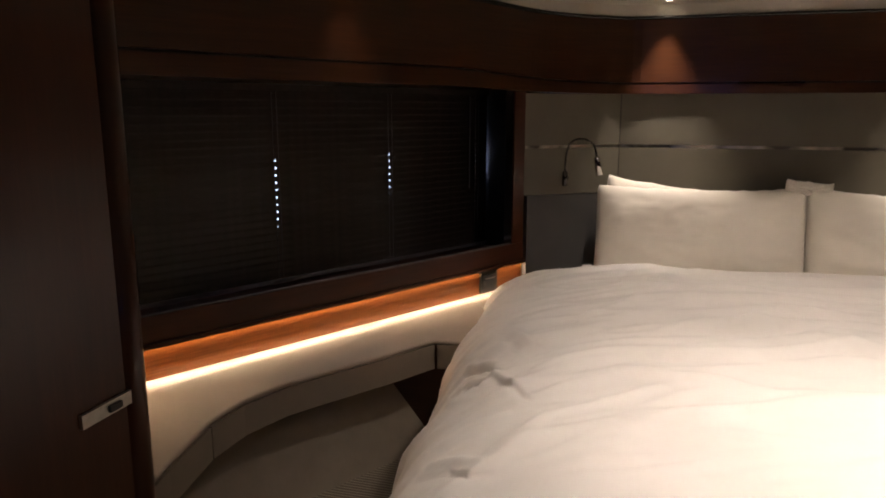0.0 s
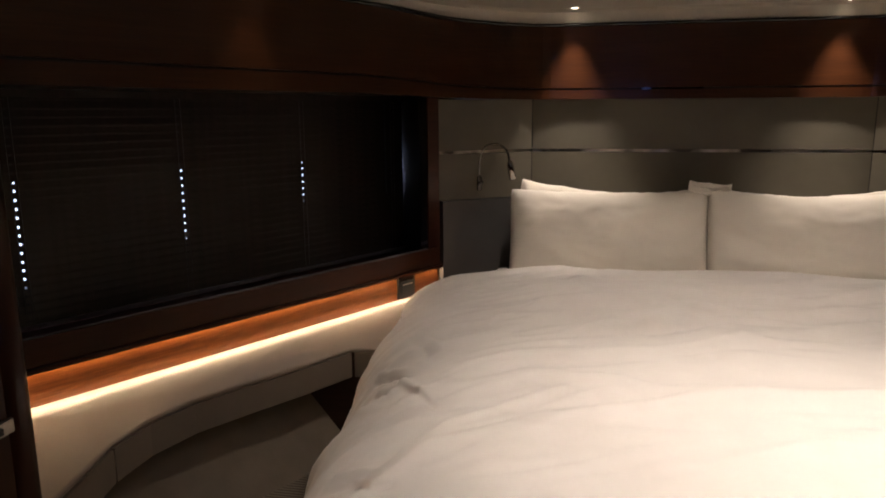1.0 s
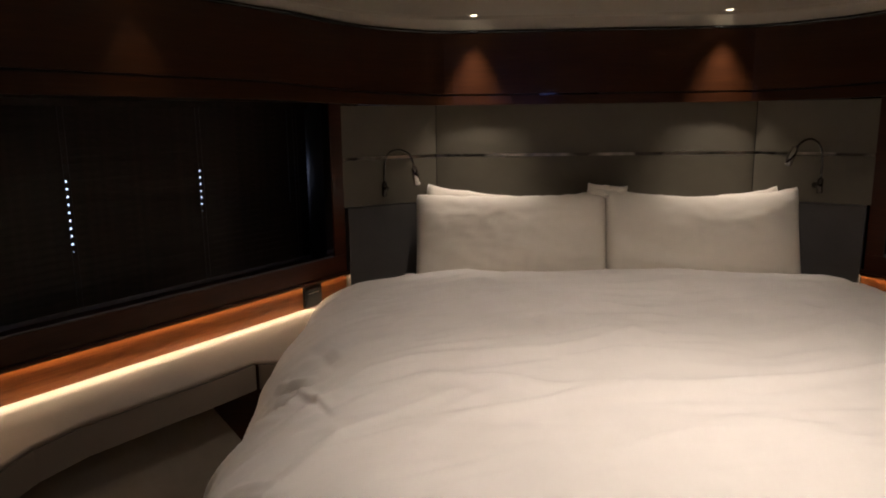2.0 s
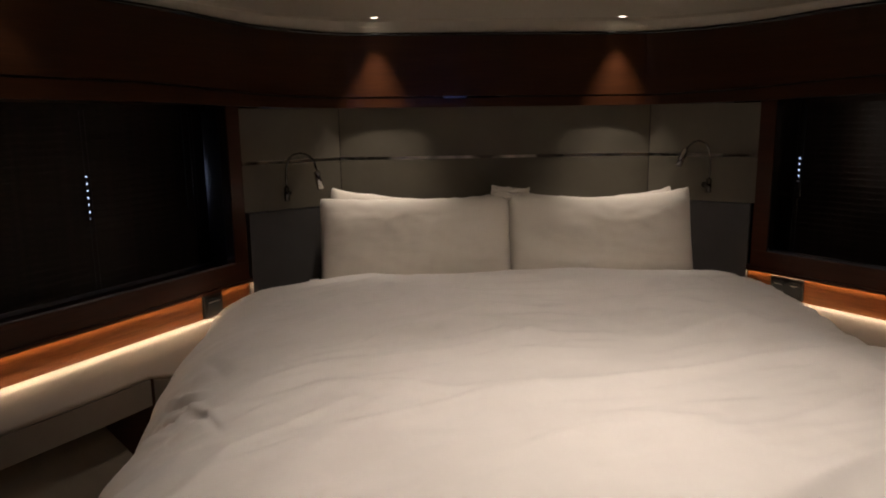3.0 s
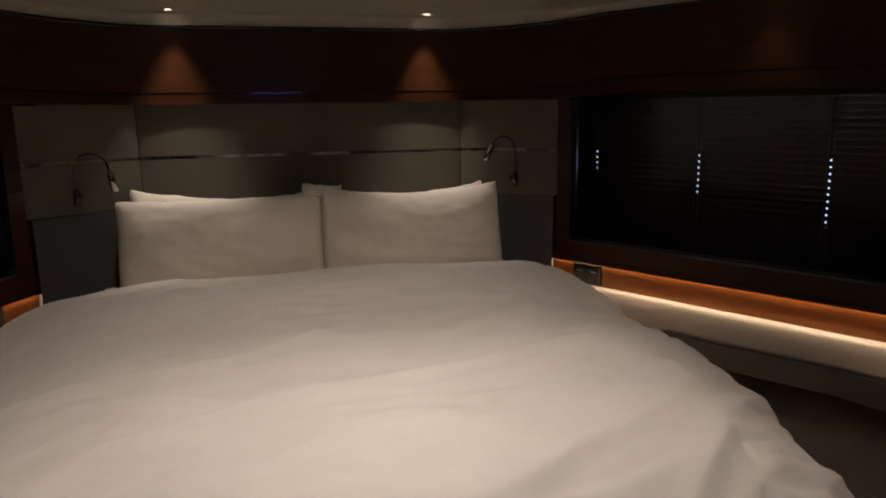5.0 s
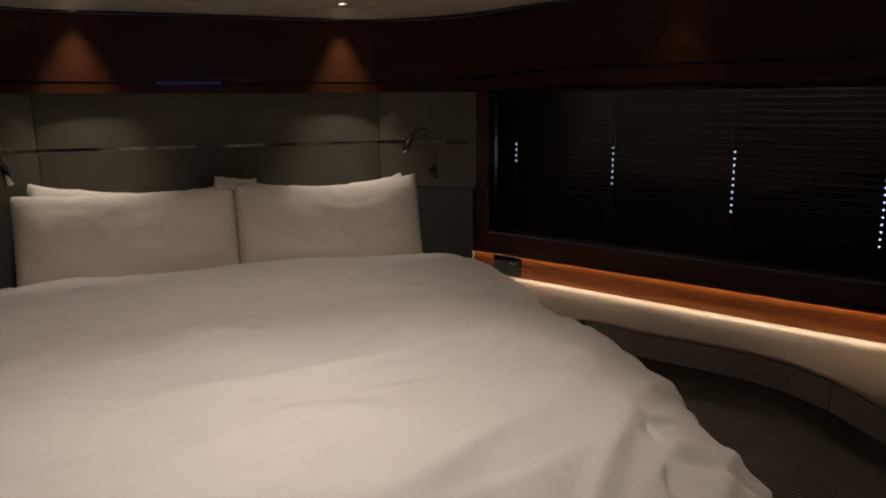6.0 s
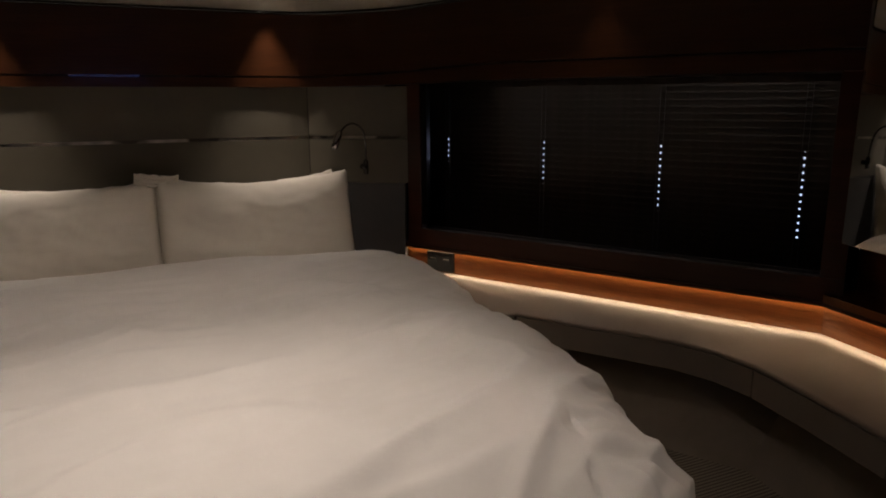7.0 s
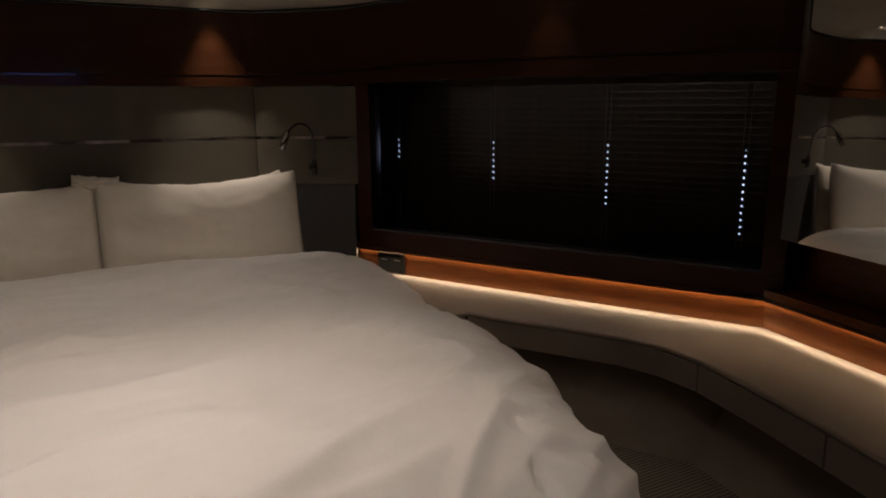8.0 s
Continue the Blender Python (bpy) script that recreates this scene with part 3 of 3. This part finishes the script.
wpart("mattress", block(-0.68, 0.68, -1.72, -0.04, 0.56, 0.81, 0.05), LINEN, bed, "white mattress")


CREASES = [
    # height, width and plan line of single creases; places on the hanging sides are unrolled
    (0.015, 0.024, (-0.50, -1.26), (-0.30, -1.20), (-0.08, -1.08)),
    (-0.008, 0.016, (-0.46, -1.30), (-0.28, -1.235), (-0.08, -1.115)),
    (0.015, 0.020, (-0.30, -1.41), (-0.09, -1.32), (0.11, -1.16)),
    (-0.009, 0.015, (-0.26, -1.44), (-0.07, -1.35), (0.12, -1.20)),
    (0.013, 0.024, (-0.18, -1.42), (0.12, -1.20), (0.33, -1.05)),
    (0.011, 0.018, (-0.35, -1.30), (-0.20, -1.05), (0.04, -1.02)),
    (0.012, 0.024, (-0.74, -1.22), (-0.46, -0.88)),
    (0.010, 0.022, (0.05, -0.95), (0.36, -0.80), (0.72, -0.62)),
    (0.008, 0.018, (0.15, -1.02), (0.42, -0.90), (0.66, -0.80)),
    (0.009, 0.020, (-0.60, -0.62), (-0.25, -0.72), (0.05, -0.70)),
    (0.007, 0.016, (-0.66, -0.76), (-0.35, -0.84), (-0.12, -0.80)),
    (0.010, 0.030, (0.30, -1.30), (0.62, -1.12)),
    (0.008, 0.024, (-0.62, -1.52), (-0.30, -1.62), (0.02, -1.58)),
    (-0.018, 0.009, (-1.06, -1.385), (-0.96, -1.43), (-0.89, -1.465)),
    (0.013, 0.016, (-1.05, -1.355), (-0.95, -1.40), (-0.88, -1.435)),
    (-0.024, 0.016, (-1.03, -1.485), (-0.98, -1.515), (-0.935, -1.54)),
    (0.014, 0.018, (-1.06, -1.45), (-0.97, -1.48), (-0.90, -1.505), (-0.84, -1.57), (-0.78, -1.66)),
    (-0.014, 0.016, (-0.90, -1.535), (-0.83, -1.60), (-0.776, -1.69)),
    (-0.022, 0.014, (-1.12, -1.505), (-1.05, -1.52)),
    (0.012, 0.020, (-1.12, -1.545), (-1.02, -1.57), (-0.94, -1.585)),
    (-0.011, 0.022, (-0.95, -1.22), (-0.89, -1.31), (-0.84, -1.41)),
    (0.009, 0.020, (-0.91, -1.20), (-0.86, -1.28), (-0.80, -1.38)),
    (-0.020, 0.012, (-1.05, -1.86), (-0.95, -1.875), (-0.88, -1.92), (-0.82, -1.925)),
    (0.014, 0.016, (-1.02, -1.825), (-0.93, -1.845), (-0.84, -1.885)),
    (0.008, 0.016, (-0.93, -0.74), (-0.87, -0.76), (-0.79, -0.785)),
    (0.012, 0.030, (-1.12, -0.95), (-1.0, -0.86)),
    (-0.026, 0.014, (0.70, -2.012), (0.88, -2.019), (0.974, -2.04), (1.015, -2.06), (1.03, -2.12)),
    (0.016, 0.022, (0.72, -1.98), (0.89, -1.985), (1.01, -2.005), (1.08, -2.06)),
    (-0.026, 0.016, (0.69, -2.03), (0.73, -2.093), (0.74, -2.13)),
    (0.014, 0.018, (0.69, -2.03), (0.80, -2.055), (0.86, -2.10)),
    (0.011, 0.013, (0.69, -1.915), (0.77, -1.902), (0.85, -1.89)),
    (-0.014, 0.011, (0.68, -1.935), (0.77, -1.924), (0.85, -1.915)),
    (-0.010, 0.018, (0.65, -1.965), (0.75, -1.955), (0.90, -1.95)),
]


def from_line(x, y, pts):
    """The distance from a plan line, and how far along it, from 0 to 1."""
    best, along = 9.0, 0.0
    for i, ((ax, ay), (bx, by)) in enumerate(zip(pts, pts[1:])):
        dx, dy = bx - ax, by - ay
        k = min(1.0, max(0.0, ((x - ax) * dx + (y - ay) * dy) / (dx * dx + dy * dy)))
        d = math.hypot(x - ax - k * dx, y - ay - k * dy)
        if d < best:
            best, along = d, (i + k) / (len(pts) - 1)
    return best, along


def folds(x, y):
    """Relief of the duvet: broad puffs, oblique ripples and single creases."""
    p = Vector((x, y, 0.0))
    h = 0.016 * noise.noise(p * 2.1 + Vector((3, 1, 0)))
    q = Vector((0.45 * x - 1.0 * y, 0.9 * x + 0.35 * y, 0.7))
    ripple = 1 - abs(noise.noise(Vector((q.x * 5.0, q.y * 1.7, 0.2))))
    h += 0.014 * max(0.0, ripple - 0.74) / 0.26
    ripple = 1 - abs(noise.noise(Vector((q.x * 11.0, q.y * 3.0, 5.2))))
    h += 0.0062 * max(0.0, ripple - 0.7) / 0.3
    ripple = 1 - abs(noise.noise(Vector((q.x * 21.0 + 0.6 * q.y, q.y * 6.0, 9.1))))
    h += 0.0018 * max(0.0, ripple - 0.66) / 0.34
    hanging = abs(x) > 0.7
    for height, width, *pts in CREASES:
        width *= 0.72 if hanging else 1.0
        wander = 0.35 * width * noise.noise(Vector((x * 14.0, y * 14.0, width * 90.0)))
        d, along = from_line(x, y, pts)
        if d < 3 * width:
            taper = max(0.0, math.sin(math.pi * clamp(along))) ** 0.7
            h += height * taper * (0.7 if hanging else 1.45) * math.exp(-((d + wander) / width) ** 2)
    return h


def duvet_mesh():
    nx, ny = 300, 250
    bm = bmesh.new()
    grid = []
    for j in range(ny + 1):
        v = j / ny
        y0 = -0.30 - 1.86 * v
        top = 0.900 + 0.045 * math.sin(math.pi * clamp((-y0 - 0.25) / 2.1)) ** 0.8
        foot = clamp((-y0 - 1.62) / 0.56)
        foot_r = clamp((-y0 - 1.42) / 0.76)
        plan_r = (1 - foot_r ** 2.8) ** (1 / 2.8) if foot_r < 1 else 0.0
        plan = (1 - foot ** 3.2) ** (1 / 3.2) if foot < 1 else 0.0
        top -= 0.16 * clamp((-y0 - 1.85) / 0.31) ** 2.5
        far = clamp(1 - (-y0 - 0.30) / 0.16)
        row = []
        for i in range(nx + 1):
            u = -1 + 2 * i / nx
            a = abs(u)
            W = 1.075 - 0.055 * clamp((-y0 - 1.2) / 0.6) if u < 0 else 1.034 + 0.020 * math.exp(-((y0 + 1.5) / 0.2) ** 2) - 0.038 * math.exp(-((y0 + 1.05) / 0.3) ** 2) - 0.075 * clamp((-y0 - 1.4) / 0.5)
            W *= 0.72 + 0.28 * (plan if u < 0 else plan_r)
            zb, n = 0.47, 3.5 + 2.6 * (1 - v) ** 3
            ang = a * math.pi / 2
            cx = math.sin(ang) ** (2 / n) if a > 0 else 0.0
            cz = max(0.0, math.cos(ang)) ** (2 / n)
            x = math.copysign(W * cx, u)
            z = zb + (top - zb) * cz
            corner = clamp((abs(x) - 0.60) / 0.40)
            y = y0 - (0.11 * corner ** 2 + 0.01 * corner) * (1 - v) ** 3
            z -= 0.035 * far ** 2
            h = folds(x + (0.95 - z) * 0.8 * math.copysign(1, u), y)
            hang = clamp((0.86 - z) / 0.3)
            h += hang * 0.016 * math.sin(11 * y + 3 * noise.noise(Vector((u, y * 2, 4.0))))
            nrm = Vector((math.copysign(cx ** (n - 1), u) if a > 0 else 0, 0, cz ** (n - 1) + 1e-6)).normalized()
            row.append(bm.verts.new((x + nrm.x * h, y, z + nrm.z * h)))
        grid.append(row)
    for a, b in zip(grid, grid[1:]):
        for i in range(nx):
            bm.faces.new((a[i], a[i + 1], b[i + 1], b[i]))
    return bm


duvet = part("duvet", duvet_mesh(), LINEN, smooth=True)
solid = duvet.modifiers.new("thickness", "SOLIDIFY")
solid.thickness, solid.offset = 0.02, -1
tagged(duvet, "rumpled white cotton duvet spread over the whole bed", "duvet")


def pillow(width, height, thick, seed, sag=0.0):
    """A soft pillow, upright in its own axes: x across, z up, y through; piped seam and pointed corners."""
    bm = bmesh.new()
    n, m = 44, 32
    off = Vector((seed * 7.3, seed * 2.1, 0))
    faces = {}
    for s in (-1, 1):
        for j in range(m + 1):
            for i in range(n + 1):
                u, v = -1 + 2 * i / n, -1 + 2 * j / m
                pu = 1 - 0.022 * (1 - abs(v) ** 3)
                pv = 1 - 0.035 * (1 - abs(u) ** 5)
                round_off = 1 - 0.030 * (abs(u) * abs(v)) ** 7
                x, z = u * width / 2 * pu * round_off, v * height / 2 * pv * round_off
                body = max(0.0, (1 - abs(u) ** 4.0)) ** 0.55 * max(0.0, (1 - abs(v) ** 3.2)) ** 0.55
                p = Vector((u * 2.0, v * 1.5, s)) + off
                wr = 0.016 * noise.noise(p * 1.3) + 0.007 * (1 - abs(noise.noise(Vector((u * 4 + v * 2, v * 5 - u, seed))))) * (abs(u) ** 2 + abs(v) ** 2) * 0.6
                ridge = 1 - abs(noise.noise(Vector((u * 2.6 + v * 1.9, v * 2.2 - u * 1.4, seed * 3.0))))
                wr += 0.0045 * max(0.0, ridge - 0.78) / 0.22
                ridge = 1 - abs(noise.noise(Vector((u * 7.0 - v * 3.0, v * 6.0 + u * 2.0, seed * 5.0))))
                wr += 0.0028 * max(0.0, ridge - 0.7) / 0.3
                y = s * (thick / 2 * body + wr * body ** 0.6)
                z -= sag * (1 - u * u) * (v + 1) / 2
                z += (0.006 * noise.noise(Vector((u * 3, seed, 1.0))) + 0.004 * noise.noise(Vector((u * 11, seed, 2.0)))) * (1 if v > 0 else 0) * abs(v)
                key = (s if 0 < i < n and 0 < j < m else 0, i, j)
                if key not in faces:
                    faces[key] = bm.verts.new((x, y if key[0] else 0.0, z))
    def at(s, i, j):
        return faces[(s if 0 < i < n and 0 < j < m else 0, i, j)]
    for s in (-1, 1):
        for j in range(m):
            for i in range(n):
                q = [at(s, i, j), at(s, i + 1, j), at(s, i + 1, j + 1), at(s, i, j + 1)]
                bm.faces.new(q if s < 0 else q[::-1])
    return bm


def place_pillow(m, size, seed, label, sag=0.01):
    ob = part("pillow", pillow(*size, seed, sag), PILLOW, smooth=True)
    ob.matrix_world = m
    return tagged(ob, label, "pillow", "bed pillows")


place_pillow(pose(-0.350, -0.105, 1.023, -10, 3.2, 1), (0.70, 0.36, 0.10), 3.1, "white pillow behind, leaning flat on the headboard", 0.03)
place_pillow(pose(0.345, -0.095, 1.022, -9, 1.6, 0), (0.77, 0.375, 0.10), 4.7, "white pillow behind, its corner showing between the others", 0.045)
place_pillow(pose(-0.345, -0.245, 1.018, -13, 0.2, 2), (0.752, 0.355, 0.17), 1.3, "plump ivory pillow leaning on the one behind it", 0.012)
front = place_pillow(pose(0.383, -0.245, 1.024, -13, -1.0, -2), (0.734, 0.372, 0.17), 2.2, "ivory pillow with one raised and one folded corner", 0.03)
corner = part("folded_corner", pillow(0.155, 0.058, 0.055, 6.3, 0.006), PILLOW, front, "corner of the pillowcase folded over", True)
corner.matrix_local = pose(-0.352, 0.004, 0.176, 0, 7, 0)


# ---- wardrobe beside the entry ----
wardrobe = thing("wardrobe", (-1.6, -2.3, 0), "tall glossy mahogany wardrobe with a rounded front post", "wardrobe")
wpart("door", block(-1.40, -1.375, -2.75, -2.045, 0.02, 1.825, 0.003), WOOD_UP, wardrobe)
wpart("post", tube([(-1.392, -2.015, 0.0), (-1.392, -2.015, 1.825)], 0.027, 20), WOOD_UP, wardrobe, "rounded mahogany edge post", True)
wpart("end_panel", block(-1.85, -1.41, -2.03, -2.005, 0.0, 1.825), WOOD_UP, wardrobe)
wpart("door", block(-1.40, -1.375, -3.48, -2.755, 0.02, 1.825, 0.003), WOOD_UP, wardrobe)
latch = wpart("latch", bevel(block(-1.375, -1.368, -2.150, -2.040, 0.976, 0.999), 0.003), STEEL, wardrobe, "pale metal latch plate")
under(part("latch_button", block(-1.369, -1.362, -2.095, -2.068, 0.982, 0.993), BLACK), wardrobe)


# ---- dressing mirror and ledge on the other side ----
MIRROR_AT = Vector((1.774, -1.579))                  # on the line of the glass, level with the fascia's bend
MIRROR_TURN = radians(-12.6)
LEDGE_TOP, MIRROR_FOOT = 0.903, 1.066
UPSTAND_AT = TURN_AT + Vector((0.105, -0.045))

ledge = thing("mirror_ledge", (1.80, -2.1, LEDGE_TOP), "mahogany ledge and upstand under the mirror", "ledge")
edge = rail_points(-0.034, 1, 1.25)
run_end = UPSTAND_AT + SECOND * 1.20
wpart("top", bevel(prism([edge[1], UPSTAND_AT + Vector((0.01, 0.02)), run_end, edge[2]][::-1], LED_TOP + 0.0125, LEDGE_TOP), 0.003), WOOD_RAIL, ledge)
wpart("upstand", bevel(prism([UPSTAND_AT + Vector((0.0, 0.02)), run_end, run_end + Vector((0.03, 0)), UPSTAND_AT + Vector((0.03, 0.02))], LEDGE_TOP - 0.01, MIRROR_FOOT), 0.003), WOOD_RAIL, ledge)
mirror = thing("wall_mirror", (*MIRROR_AT, MIRROR_FOOT), "large frameless mirror front of a shallow wall cabinet above the ledge", "mirror")
x, y = MIRROR_AT
wpart("mirror_glass", block(x, x + 0.006, y - 1.18, y - 0.072, MIRROR_FOOT + 0.001, 1.866), MIRROR, mirror)
wpart("cabinet_box", block(x + 0.006, x + 0.13, y - 1.18, y - 0.074, MIRROR_FOOT + 0.002, 1.866), WOOD_DARK, mirror)
# the glass leans back a little and follows the taper of the hull
mirror.rotation_euler = (0, radians(1.0), MIRROR_TURN)


# ---- small things ----
bm = bmesh.new()
vs = [bm.verts.new(p) for p in ((-0.030, 0.0, 0.0), (0.030, 0.0, 0.0), (0.031, 0.012, 0.042), (-0.029, 0.013, 0.040), (0.030, 0.024, 0.001), (-0.030, 0.025, 0.0))]
bm.faces.new((vs[0], vs[1], vs[2], vs[3]))
bm.faces.new((vs[3], vs[2], vs[4], vs[5]))
bmesh.ops.solidify(bm, geom=bm.faces, thickness=0.0008)
card = part("folded_card", bm, LINEN)
card.matrix_world = pose(-0.735, -0.335, 0.868, 0, 0, 18) @ Matrix.Scale(0.6, 4)
tagged(card, "small folded white card beside the pillow", "card")
